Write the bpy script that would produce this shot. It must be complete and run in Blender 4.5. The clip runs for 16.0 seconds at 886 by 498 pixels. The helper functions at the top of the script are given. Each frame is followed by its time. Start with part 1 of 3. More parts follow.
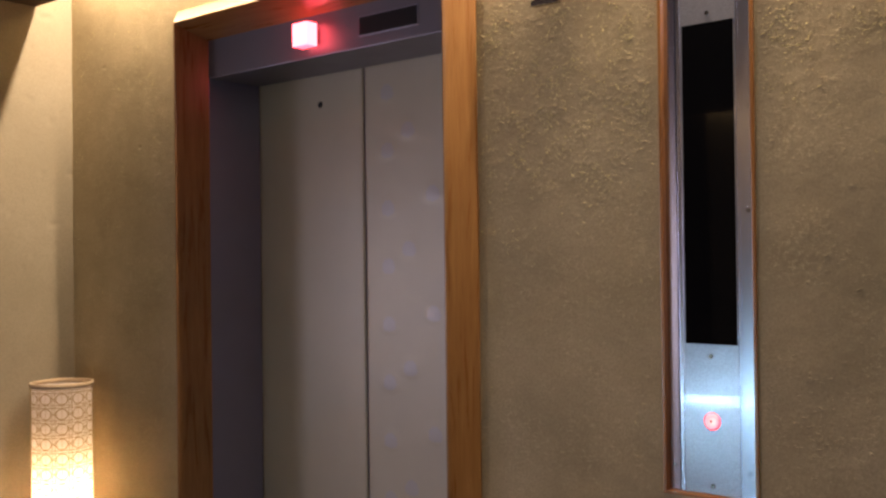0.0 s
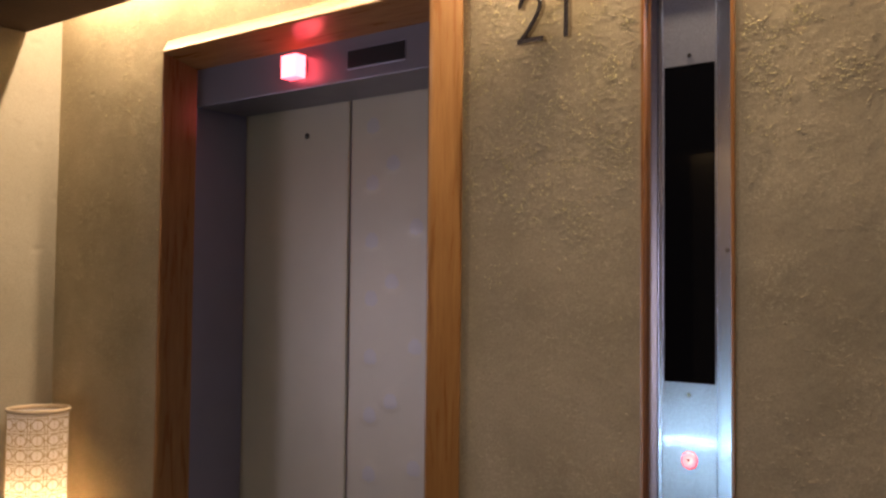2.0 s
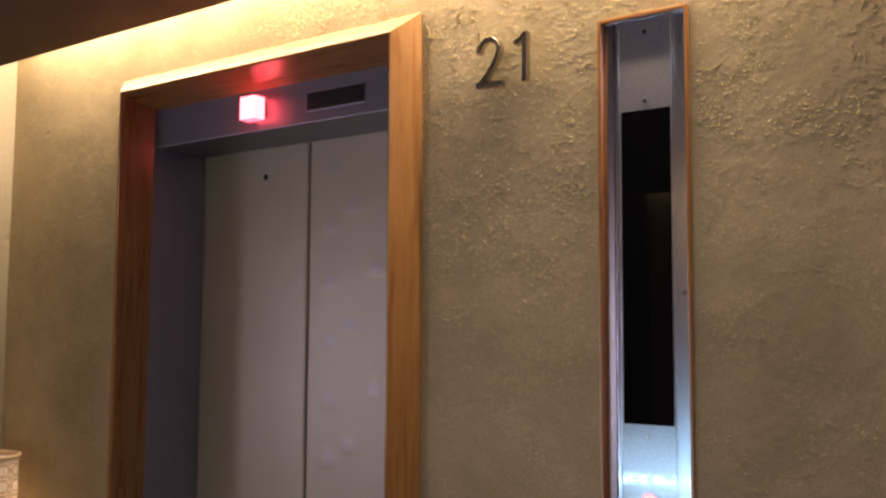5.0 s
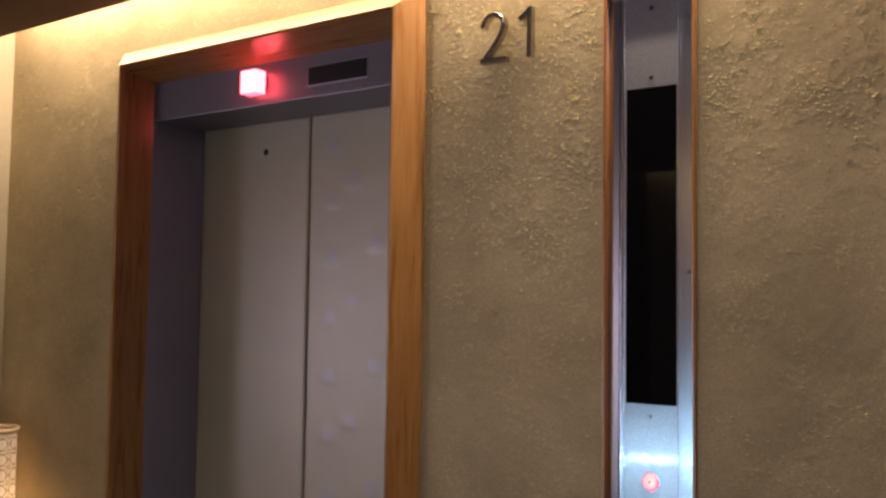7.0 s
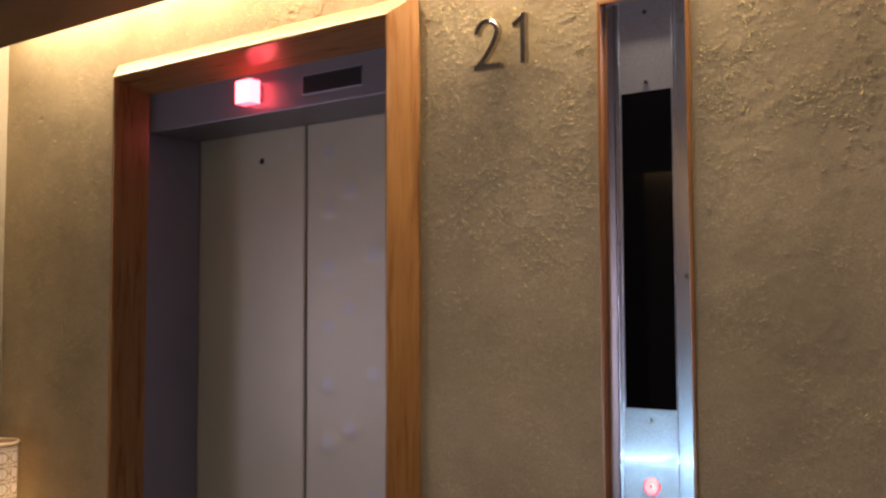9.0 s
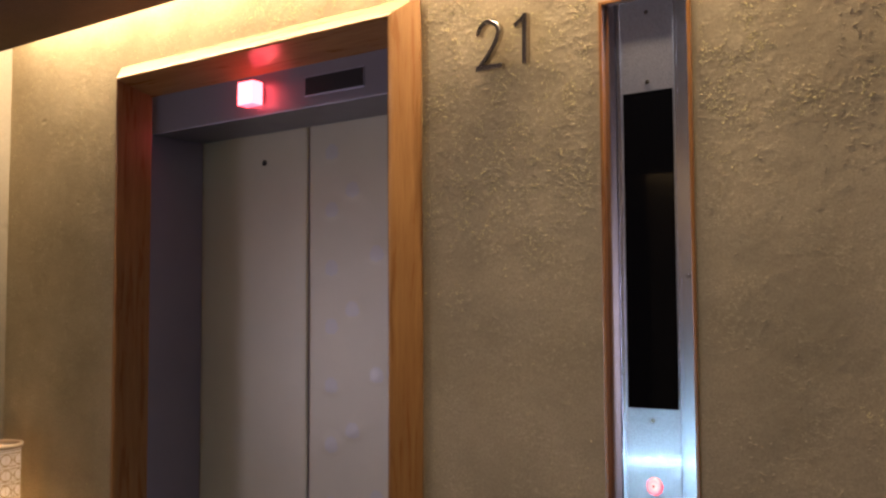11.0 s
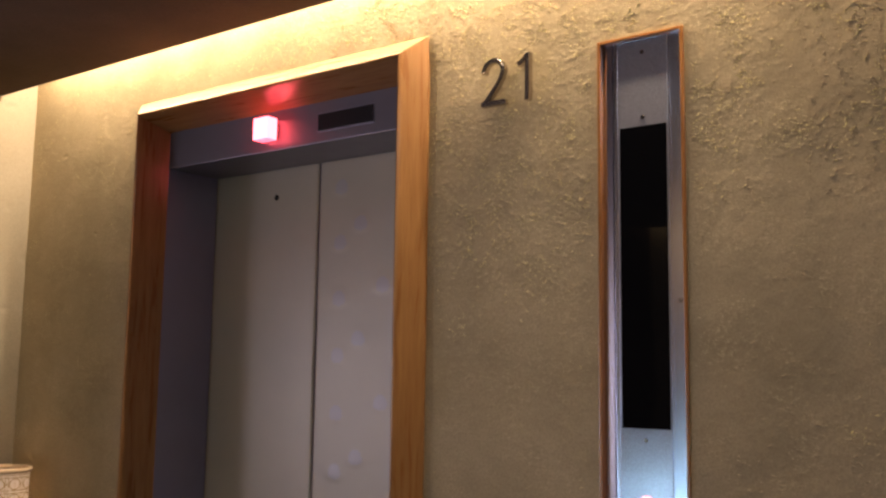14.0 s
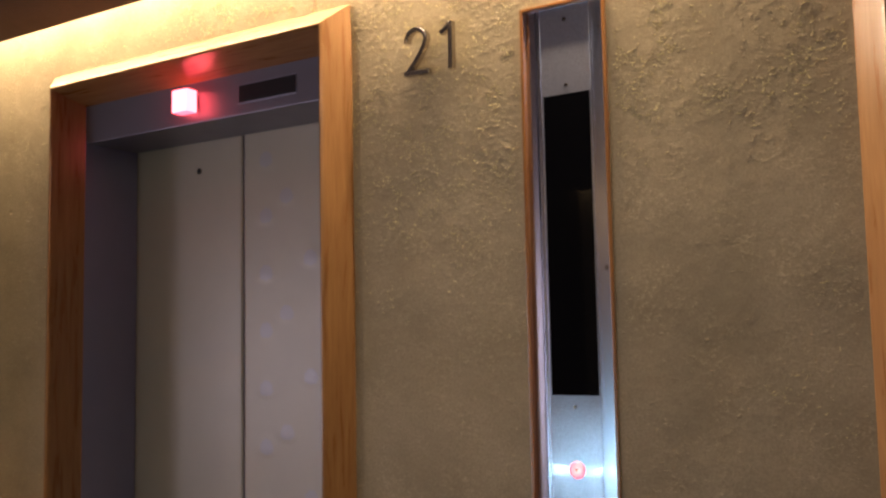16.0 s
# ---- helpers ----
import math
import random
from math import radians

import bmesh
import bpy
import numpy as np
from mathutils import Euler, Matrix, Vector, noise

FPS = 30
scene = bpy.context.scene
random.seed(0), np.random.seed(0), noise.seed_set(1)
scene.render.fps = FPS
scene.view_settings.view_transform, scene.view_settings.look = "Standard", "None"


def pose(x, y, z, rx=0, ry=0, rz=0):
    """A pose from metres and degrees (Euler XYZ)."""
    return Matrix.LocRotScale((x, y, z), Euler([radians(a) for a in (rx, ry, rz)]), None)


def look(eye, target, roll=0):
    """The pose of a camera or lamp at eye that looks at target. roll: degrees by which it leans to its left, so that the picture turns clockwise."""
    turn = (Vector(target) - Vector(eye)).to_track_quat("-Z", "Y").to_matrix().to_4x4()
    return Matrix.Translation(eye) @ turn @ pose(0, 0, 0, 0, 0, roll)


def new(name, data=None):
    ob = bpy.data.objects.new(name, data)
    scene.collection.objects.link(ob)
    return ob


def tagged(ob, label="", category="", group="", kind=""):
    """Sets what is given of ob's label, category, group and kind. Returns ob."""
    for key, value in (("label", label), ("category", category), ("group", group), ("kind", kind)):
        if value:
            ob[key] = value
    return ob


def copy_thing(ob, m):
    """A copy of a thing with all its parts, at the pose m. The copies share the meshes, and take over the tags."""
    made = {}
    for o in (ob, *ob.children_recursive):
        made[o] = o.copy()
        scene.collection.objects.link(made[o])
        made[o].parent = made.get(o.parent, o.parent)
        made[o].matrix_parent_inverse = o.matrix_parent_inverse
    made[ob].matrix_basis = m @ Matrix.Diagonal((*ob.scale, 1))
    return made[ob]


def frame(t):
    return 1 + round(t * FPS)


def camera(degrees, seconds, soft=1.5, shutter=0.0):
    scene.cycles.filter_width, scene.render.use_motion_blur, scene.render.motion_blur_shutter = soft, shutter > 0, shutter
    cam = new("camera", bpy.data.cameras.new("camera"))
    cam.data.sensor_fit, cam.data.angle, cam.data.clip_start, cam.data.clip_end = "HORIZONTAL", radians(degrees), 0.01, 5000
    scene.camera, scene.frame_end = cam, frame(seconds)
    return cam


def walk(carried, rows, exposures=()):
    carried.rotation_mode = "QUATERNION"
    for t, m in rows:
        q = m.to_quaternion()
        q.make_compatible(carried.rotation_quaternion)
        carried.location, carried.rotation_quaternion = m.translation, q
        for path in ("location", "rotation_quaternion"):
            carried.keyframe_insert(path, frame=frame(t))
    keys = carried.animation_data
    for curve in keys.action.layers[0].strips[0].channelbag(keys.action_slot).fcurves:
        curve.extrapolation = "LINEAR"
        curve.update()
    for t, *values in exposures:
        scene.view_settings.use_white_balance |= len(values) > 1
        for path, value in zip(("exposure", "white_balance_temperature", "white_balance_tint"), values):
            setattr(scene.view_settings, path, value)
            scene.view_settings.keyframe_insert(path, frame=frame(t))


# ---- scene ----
cam = camera(48.7, 16.0, soft=2.5, shutter=0.5)
PATH = [
    (0, (3.006, -2.156, 1.442), (1.74, -0.608, 1.46), -0.7),
    (0.5, (3.006, -2.151, 1.444), (1.732, -0.61, 1.44), -0.7),
    (1, (3.016, -2.152, 1.445), (1.742, -0.611, 1.46), -0.3),
    (1.5, (3.02, -2.162, 1.45), (1.759, -0.61, 1.482), -0.1),
    (1.8, (3.019, -2.160, 1.443), (1.773, -0.598, 1.512), 0.2),
    (2, (3.019, -2.158, 1.438), (1.777, -0.593, 1.527), 0.6),
    (2.2, (3.015, -2.156, 1.439), (1.787, -0.582, 1.552), 0.7),
    (2.5, (3.009, -2.152, 1.44), (1.824, -0.549, 1.6), 0.5),
    (3, (3.011, -2.153, 1.459), (1.826, -0.548, 1.602), 0.2),
    (3.5, (3.012, -2.156, 1.449), (1.831, -0.55, 1.605), 0.5),
    (4, (3.02, -2.16, 1.453), (1.848, -0.548, 1.621), 0.3),
    (6.5, (3.002, -2.159, 1.445), (1.831, -0.545, 1.593), 0.6),
    (7, (2.996, -2.154, 1.453), (1.827, -0.536, 1.572), 0.8),
    (7.5, (2.992, -2.149, 1.437), (1.808, -0.541, 1.557), 0.9),
    (7.8, (2.991, -2.147, 1.437), (1.827, -0.526, 1.562), 0.8),
    (8, (2.991, -2.146, 1.437), (1.83, -0.522, 1.563), 0.7),
    (8.5, (2.992, -2.144, 1.457), (1.832, -0.521, 1.585), 0.2),
    (9, (2.998, -2.151, 1.466), (1.831, -0.531, 1.59), -0.2),
    (11.5, (3.002, -2.152, 1.456), (1.83, -0.536, 1.586), -0.3),
    (12, (3.005, -2.145, 1.445), (1.848, -0.519, 1.575), -0.0),
    (12.3, (3.009, -2.161, 1.424), (1.892, -0.509, 1.581), 0.6),
    (12.5, (3.011, -2.172, 1.41), (1.917, -0.505, 1.573), -0.1),
    (12.8, (3.034, -2.201, 1.429), (1.986, -0.504, 1.579), -0.9),
    (13, (3.049, -2.22, 1.442), (1.998, -0.525, 1.59), -0.6),
    (13.1, (3.054, -2.220, 1.436), (1.972, -0.546, 1.578), 0.2),
    (13.3, (3.063, -2.221, 1.425), (1.923, -0.586, 1.566), 0.8),
    (13.5, (3.073, -2.222, 1.413), (1.897, -0.613, 1.579), 0.6),
    (13.7, (3.071, -2.224, 1.391), (1.888, -0.627, 1.615), 0.6),
    (14, (3.068, -2.226, 1.358), (1.891, -0.629, 1.611), 0.8),
    (14.3, (3.063, -2.224, 1.365), (1.906, -0.610, 1.601), 1.0),
    (14.5, (3.059, -2.222, 1.369), (1.926, -0.59, 1.594), 0.6),
    (15, (3.063, -2.202, 1.365), (1.969, -0.54, 1.57), -0.2),
    (15.5, (3.071, -2.2, 1.367), (2.002, -0.523, 1.575), -0.5),
    (16, (3.072, -2.204, 1.38), (2.003, -0.523, 1.56), -1.1),
]
walk(cam, [(t, look(eye, target, roll)) for t, eye, target, roll in PATH])

# ---- world and lights ----
world = bpy.data.worlds.new("world")
world.use_nodes = True
world.node_tree.nodes["Background"].inputs[0].default_value = (0.02, 0.02, 0.025, 1)
world.node_tree.nodes["Background"].inputs[1].default_value = 0.05
scene.world = world
scene.view_settings.exposure = 0.0

BLOCK_END, FAR_WEST = -1.02, -2.6               # west wall's unseen end, drawn out to block the west fill; added space beyond
WEST, EAST, SOUTH = -0.725, 6.5, -4.7      # inner faces of the lobby's walls; the lift wall lies at y = 0
CEILING, SLOT = 2.466, -0.152              # the ceiling's underside and its edge beside the lift wall
COVE_TOP = 2.86


def area_lamp(name, where, target, size_x, size_y, power, colour, spread=180):
    data = bpy.data.lights.new(name, "AREA")
    data.shape, data.size, data.size_y = "RECTANGLE", size_x, size_y
    data.energy, data.color, data.spread = power, colour, radians(spread)
    ob = new(name, data)
    ob.matrix_world = look(where, target)
    return ob


WARM = (1.0, 0.77, 0.53)
COLD = (0.48, 0.80, 1.0)
# the strips in the two coves
DARK_END = -0.07                                  # an unseen dark panel, added to blacken the glass's reflection, ends here
COVE_START, COVE_END = -0.56, 2.5             # the lit strip ends between the two lifts
mid, far_mid = (COVE_START + COVE_END) / 2, (DARK_END + EAST) / 2
area_lamp("cove_strip", (mid, -0.068, 2.735), (mid, -0.068, 0), COVE_END - COVE_START, 0.02, 82.5, WARM)
area_lamp("cove_strip", (far_mid, SOUTH + 0.070, 2.62), (far_mid, SOUTH + 0.0, 2.56), EAST - DARK_END - 0.03, 0.025, 76, WARM)
# the cold low light across the lobby, seen only in the steel; its housing is added
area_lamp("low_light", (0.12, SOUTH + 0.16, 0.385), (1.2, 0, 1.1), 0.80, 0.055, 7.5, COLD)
# an unseen neutral fill light added over the lobby
CEILING_FILL = (2.15, -1.30)
area_lamp("ceiling_fill_light", (*CEILING_FILL, CEILING - 0.022), (*CEILING_FILL, 0), 0.55, 0.55, 3.3, (1.0, 0.96, 0.92))
# unseen fill lights in added openings: across the lobby, and far west
SOUTH_FILL = (2.5, 4.3, 0.35, 1.95)
WEST_FILL = (-4.65, -1.6, 0.30, 1.95)
FILL_COLOUR = (0.87, 0.78, 1.0)
area_lamp("side_fill_light", ((SOUTH_FILL[0] + SOUTH_FILL[1]) / 2, SOUTH - 0.06, (SOUTH_FILL[2] + SOUTH_FILL[3]) / 2),
          ((SOUTH_FILL[0] + SOUTH_FILL[1]) / 2, 0, (SOUTH_FILL[2] + SOUTH_FILL[3]) / 2), SOUTH_FILL[1] - SOUTH_FILL[0] - 0.1, SOUTH_FILL[3] - SOUTH_FILL[2] - 0.1, 1.5, FILL_COLOUR)
area_lamp("side_fill_light", (FAR_WEST - 0.06, (WEST_FILL[0] + WEST_FILL[1]) / 2, (WEST_FILL[2] + WEST_FILL[3]) / 2),
          (3, (WEST_FILL[0] + WEST_FILL[1]) / 2, (WEST_FILL[2] + WEST_FILL[3]) / 2), WEST_FILL[1] - WEST_FILL[0] - 0.1, WEST_FILL[3] - WEST_FILL[2] - 0.1, 67, FILL_COLOUR)


# ---- materials ----
def mat(name, colour, rough=0.5, metal=0.0, spec=0.5):
    m = bpy.data.materials.new(name)
    m.use_nodes = True
    b = m.node_tree.nodes["Principled BSDF"]
    b.inputs["Base Color"].default_value = (*colour, 1)
    b.inputs["Roughness"].default_value = rough
    b.inputs["Metallic"].default_value = metal
    b.inputs["Specular IOR Level"].default_value = spec
    return m


def shader(m):
    return m.node_tree.nodes["Principled BSDF"]


def place(m, scale=(1, 1, 1)):
    """Object coordinates in metres, stretched."""
    n, l = m.node_tree.nodes, m.node_tree.links
    tc, mp = n.new("ShaderNodeTexCoord"), n.new("ShaderNodeMapping")
    mp.inputs["Scale"].default_value = scale
    l.new(tc.outputs["Object"], mp.inputs["Vector"])
    return mp.outputs["Vector"]


def noise_tex(m, vec, scale, detail=4, rough=0.55, distort=0.0):
    t = m.node_tree.nodes.new("ShaderNodeTexNoise")
    t.inputs["Scale"].default_value, t.inputs["Detail"].default_value = scale, detail
    t.inputs["Roughness"].default_value, t.inputs["Distortion"].default_value = rough, distort
    m.node_tree.links.new(vec, t.inputs["Vector"])
    return t.outputs["Fac"]


def ramp(m, fac, stops):
    r = m.node_tree.nodes.new("ShaderNodeValToRGB")
    while len(r.color_ramp.elements) < len(stops):
        r.color_ramp.elements.new(0.5)
    for e, (p, c) in zip(r.color_ramp.elements, stops):
        e.position, e.color = p, (*c, 1) if len(c) == 3 else c
    m.node_tree.links.new(fac, r.inputs["Fac"])
    return r.outputs["Color"]


def mixed(m, a, b, fac, mode="MIX"):
    x = m.node_tree.nodes.new("ShaderNodeMix")
    x.data_type, x.blend_type = "RGBA", mode
    l = m.node_tree.links
    for sock, v in ((x.inputs[6], a), (x.inputs[7], b), (x.inputs[0], fac)):
        if hasattr(v, "is_linked"):
            l.new(v, sock)
        elif isinstance(v, tuple):
            sock.default_value = (*v, 1)
        else:
            sock.default_value = v
    return x.outputs[2]


def bump(m, height, strength, distance, before=None):
    b = m.node_tree.nodes.new("ShaderNodeBump")
    b.inputs["Strength"].default_value, b.inputs["Distance"].default_value = strength, distance
    l = m.node_tree.links
    l.new(height, b.inputs["Height"])
    if before is not None:
        l.new(before, b.inputs["Normal"])
    l.new(b.outputs["Normal"], shader(m).inputs["Normal"])
    return b.outputs["Normal"]


def spread_rough(m, fac, low, high):
    r = m.node_tree.nodes.new("ShaderNodeMapRange")
    r.inputs["To Min"].default_value, r.inputs["To Max"].default_value = low, high
    m.node_tree.links.new(fac, r.inputs["Value"])
    m.node_tree.links.new(r.outputs["Result"], shader(m).inputs["Roughness"])


def plaster(name, dark, light, grit, straw=0.0):
    m = mat(name, light, 0.92, 0, 0.15)
    v = place(m)
    big, fine = noise_tex(m, v, 3.2, 5, 0.6), noise_tex(m, v, 160, 3, 0.6)
    c = ramp(m, big, [(0.3, dark), (0.7, light)])
    c = mixed(m, c, tuple(x * 0.75 for x in dark), ramp(m, fine, [(0.35, (0.4,) * 3), (0.6, (0, 0, 0))]))
    before = bump(m, fine, grit * 0.5, 0.0005)
    if straw:
        flakes = noise_tex(m, place(m, (0.8, 1, 1.2)), 125, 1, 0.5, 1.6)
        where = ramp(m, noise_tex(m, v, 5.5, 3, 0.6), [(0.42, (0, 0, 0)), (0.62, (1, 1, 1))])
        chips = mixed(m, (0.0, 0.0, 0.0), ramp(m, flakes, [(0.60, (0, 0, 0)), (0.68, (1, 1, 1))]), where)
        c = mixed(m, c, (0.66, 0.55, 0.34), mixed(m, (0.0, 0.0, 0.0), chips, 0.55))
        bump(m, chips, straw, 0.0011, before)
    m.node_tree.links.new(c, shader(m).inputs["Base Color"])
    return m


def wood(name, dark, light, rough=0.42, along="z"):
    m = mat(name, light, rough, 0, 0.4)
    long = lambda a, b: (a, a, b) if along == "z" else (b, a, a)
    v = place(m, long(18, 1.2))
    grain, fine = noise_tex(m, v, 2.5, 6, 0.6, 0.6), noise_tex(m, place(m, long(160, 5)), 3, 3, 0.6)
    c = ramp(m, grain, [(0.3, dark), (0.68, light)])
    c = mixed(m, c, tuple(x * 0.6 for x in dark), ramp(m, fine, [(0.3, (0.3,) * 3), (0.55, (0, 0, 0))]))
    streak = noise_tex(m, place(m, long(34, 1.7)), 1.6, 2, 0.5, 0.4)
    c = mixed(m, c, tuple(x * 0.45 for x in dark), ramp(m, streak, [(0.66, (0, 0, 0)), (0.76, (0.30,) * 3)]))
    m.node_tree.links.new(c, shader(m).inputs["Base Color"])
    spread_rough(m, grain, rough - 0.06, rough + 0.1)
    shader(m).inputs['Coat Weight'].default_value = 1.0
    shader(m).inputs['Coat Roughness'].default_value = 0.26
    bump(m, fine, 0.2, 0.0005)
    return m


def metal(name, colour, rough, scale=(3, 3, 240), grain=0.12, metallic=1.0):
    m = mat(name, colour, rough, metallic)
    lines, cloud = noise_tex(m, place(m, scale), 4, 2, 0.6), noise_tex(m, place(m), 5, 4, 0.6)
    c = mixed(m, tuple(x * 0.86 for x in colour), colour, cloud)
    m.node_tree.links.new(c, shader(m).inputs["Base Color"])
    spread_rough(m, lines, rough - grain, rough + grain)
    bump(m, lines, 0.06, 0.0004)
    return m


M_WALL = plaster("straw_clay_plaster", (0.405, 0.322, 0.192), (0.577, 0.462, 0.288), 0.4, 0.6)
M_STRAW = mat("straw", (0.6, 0.5, 0.3), 0.75, 0, 0.3)
straw_tint = M_STRAW.node_tree.nodes.new("ShaderNodeNewGeometry").outputs["Random Per Island"]
M_STRAW.node_tree.links.new(ramp(M_STRAW, straw_tint, [(0.0, (0.57, 0.475, 0.28)), (0.5, (0.70, 0.59, 0.28)), (1.0, (0.84, 0.73, 0.30))]), shader(M_STRAW).inputs["Base Color"])
M_CREAM = plaster("cream_plaster", (0.33, 0.28, 0.205), (0.38, 0.325, 0.245), 0.15)
M_CEIL = plaster("brown_ceiling", (0.10, 0.065, 0.045), (0.14, 0.09, 0.06), 0.1)
M_WHITE = plaster("white_cove_lining", (0.7, 0.68, 0.62), (0.78, 0.75, 0.7), 0.1)
M_FLOOR = plaster("stone_floor", (0.12, 0.10, 0.085), (0.16, 0.137, 0.115), 0.05)
shader(M_FLOOR).inputs["Roughness"].default_value = 0.13
shader(M_FLOOR).inputs["Specular IOR Level"].default_value = 0.6
M_WOOD = wood("orange_brown_wood", (0.27, 0.118, 0.037), (0.42, 0.215, 0.076), 0.27)
M_WOOD_X = wood("orange_brown_wood_head", (0.27, 0.118, 0.037), (0.42, 0.215, 0.076), 0.27, "x")
M_EDGE = wood("orange_wood_edge", (0.30, 0.105, 0.022), (0.47, 0.195, 0.042), 0.27)
M_EDGE_X = wood("orange_wood_edge_end", (0.30, 0.105, 0.022), (0.47, 0.195, 0.042), 0.27, "x")
M_STEEL = metal("satin_steel", (0.30, 0.29, 0.36), 0.42, (3, 3, 240), 0.08, 0.85)
M_DOOR = metal("beige_satin_door", (0.59, 0.525, 0.405), 0.38, (220, 3, 2), 0.04, 0.10)
# same portal steel, darkened to dim the lantern's red reflection
M_TRANSOM = metal("satin_steel_dimmed", (0.205, 0.190, 0.225), 0.42, (3, 3, 240), 0.06, 0.45)
# same portal steel, with bluish reflected light put into its colour
M_REVEAL = metal("satin_steel_bluelit", (0.34, 0.345, 0.50), 0.36, (3, 3, 240), 0.06, 0.5)
# door colour turned bluish: the cold glint painted onto the petals
M_EMBOSS = metal("petal_glint_tint", (0.545, 0.505, 0.485), 0.35, (220, 3, 2), 0.03, 0.13)
M_DARK = mat("black_gap", (0.01, 0.01, 0.012), 0.7)
# tone of the half-lit door seam, as a colour
M_SEAM_FILL = mat("seam_fill_grey", (0.25, 0.21, 0.26), 0.5)
M_GLASS = mat("black_glass", (0.004, 0.004, 0.005), 0.03, 0, 0.12)
M_DISPLAY = mat("dark_display", (0.006, 0.005, 0.006), 0.35)


def galvanised():
    m = mat("galvanised_plate", (0.62, 0.63, 0.67), 0.3, 0.6)
    v = place(m)
    grain, cloud = noise_tex(m, v, 420, 1, 0.6), noise_tex(m, v, 9, 4)
    spangle = ramp(m, grain, [(0.40, (0, 0, 0)), (0.60, (1, 1, 1))])
    spread_rough(m, spangle, 0.05, 0.23)
    m.node_tree.links.new(mixed(m, (0.42, 0.425, 0.50), (0.58, 0.59, 0.68), mixed(m, cloud, spangle, 0.8)), shader(m).inputs["Base Color"])
    bump(m, spangle, 0.14, 0.0003)
    return m


M_PLATE = galvanised()
M_FLANGE = metal("brushed_channel", (0.62, 0.63, 0.76), 0.23, (240, 240, 3), 0.05)
shader(M_FLANGE).inputs["Coat Weight"].default_value, shader(M_FLANGE).inputs["Coat Roughness"].default_value = 0.7, 0.07
M_SCREW = mat("screw_steel", (0.30, 0.29, 0.28), 0.2, 1.0)
M_DIGIT = mat("bronze_digit", (0.46, 0.42, 0.40), 0.24, 1.0)


def glowing(name, colour, strength):
    m = mat(name, (0.8, 0.8, 0.8), 0.5)
    shader(m).inputs["Emission Color"].default_value = (*colour, 1)
    shader(m).inputs["Emission Strength"].default_value = strength
    return m


M_RED = glowing("red_lantern_glow", (1.0, 0.085, 0.105), 10.5)
M_RED_END = glowing("red_lantern_end", (1.0, 0.06, 0.10), 5.5)
M_BUTTON = glowing("red_button_glow", (1.0, 0.26, 0.32), 1.5)
M_BUTTON_CORE = glowing("button_core_glow", (1.0, 0.62, 0.60), 1.5)
M_BUTTON_RING = glowing("red_button_ring", (1.0, 0.03, 0.08), 2.2)


# ---- helpers for meshes ----
def mesh_of(name, bm, material, smooth=False):
    me = bpy.data.meshes.new(name)
    bmesh.ops.recalc_face_normals(bm, faces=bm.faces[:])
    bm.to_mesh(me)
    bm.free()
    me.materials.append(material)
    if smooth:
        for p in me.polygons:
            p.use_smooth = True
    return me


def part(name, bm, material, parent=None, label="", smooth=False):
    ob = new(name, mesh_of(name, bm, material, smooth))
    if parent is not None:
        ob.parent = parent
    return tagged(ob, label)


def box(x0, x1, y0, y1, z0, z1, bevel=0.0, bm=None):
    own = bmesh.new()
    bmesh.ops.create_cube(own, size=1, matrix=Matrix.LocRotScale(
        ((x0 + x1) / 2, (y0 + y1) / 2, (z0 + z1) / 2), None, (x1 - x0, y1 - y0, z1 - z0)))
    if bevel:
        bmesh.ops.bevel(own, geom=own.edges[:], offset=bevel, segments=2, affect="EDGES", profile=0.6)
    if bm is None:
        return own
    join(bm, own)
    return bm


def join(bm, other):
    me = bpy.data.meshes.new("scrap")
    other.to_mesh(me)
    other.free()
    bm.from_mesh(me)
    bpy.data.meshes.remove(me)


def disc(x, y, z, r, depth, segments=20, bevel=0.0):
    """A short cylinder whose axis is y, its back at y + depth."""
    bm = bmesh.new()
    bmesh.ops.create_cone(bm, cap_ends=True, segments=segments, radius1=r, radius2=r, depth=depth,
                          matrix=pose(x, y + depth / 2, z, 90))
    if bevel:
        bmesh.ops.bevel(bm, geom=[e for e in bm.edges if all(abs(v.co.y - y) < 1e-5 for v in e.verts)],
                        offset=bevel, segments=3, affect="EDGES")
    return bm


def empty(name, x, y, z, label, category, kind="", group=""):
    ob = new(name)
    ob.location = (x, y, z)
    ob.empty_display_size = 0.1
    return tagged(ob, label, category, group, kind)


def rest(child, parent):
    """Keeps world-sized meshes under a parent that stands elsewhere."""
    child.location = tuple(-c for c in parent.location)
    return child


def add(thing, name, bm, material, label="", smooth=False):
    return rest(part(name, bm, material, thing, label, smooth), thing)


# ---- the lobby ----
def structure(name, bm, material, label, category):
    return tagged(part(name, bm, material), label, category, "", "structure")


# openings of the lift wall: x0, x1, z0, z1
LIFT_W, LIFT_H, SECOND = 1.368, 2.352, 2.718
PANEL = (1.921, 2.156, 0.872, 2.222)
HOLES = [(0.02, LIFT_W - 0.02, 0.0, LIFT_H - 0.02), (PANEL[0] + 0.003, PANEL[1] - 0.003, PANEL[2] + 0.003, PANEL[3] - 0.003),
         (SECOND + 0.02, SECOND + LIFT_W - 0.02, 0.0, LIFT_H - 0.02)]


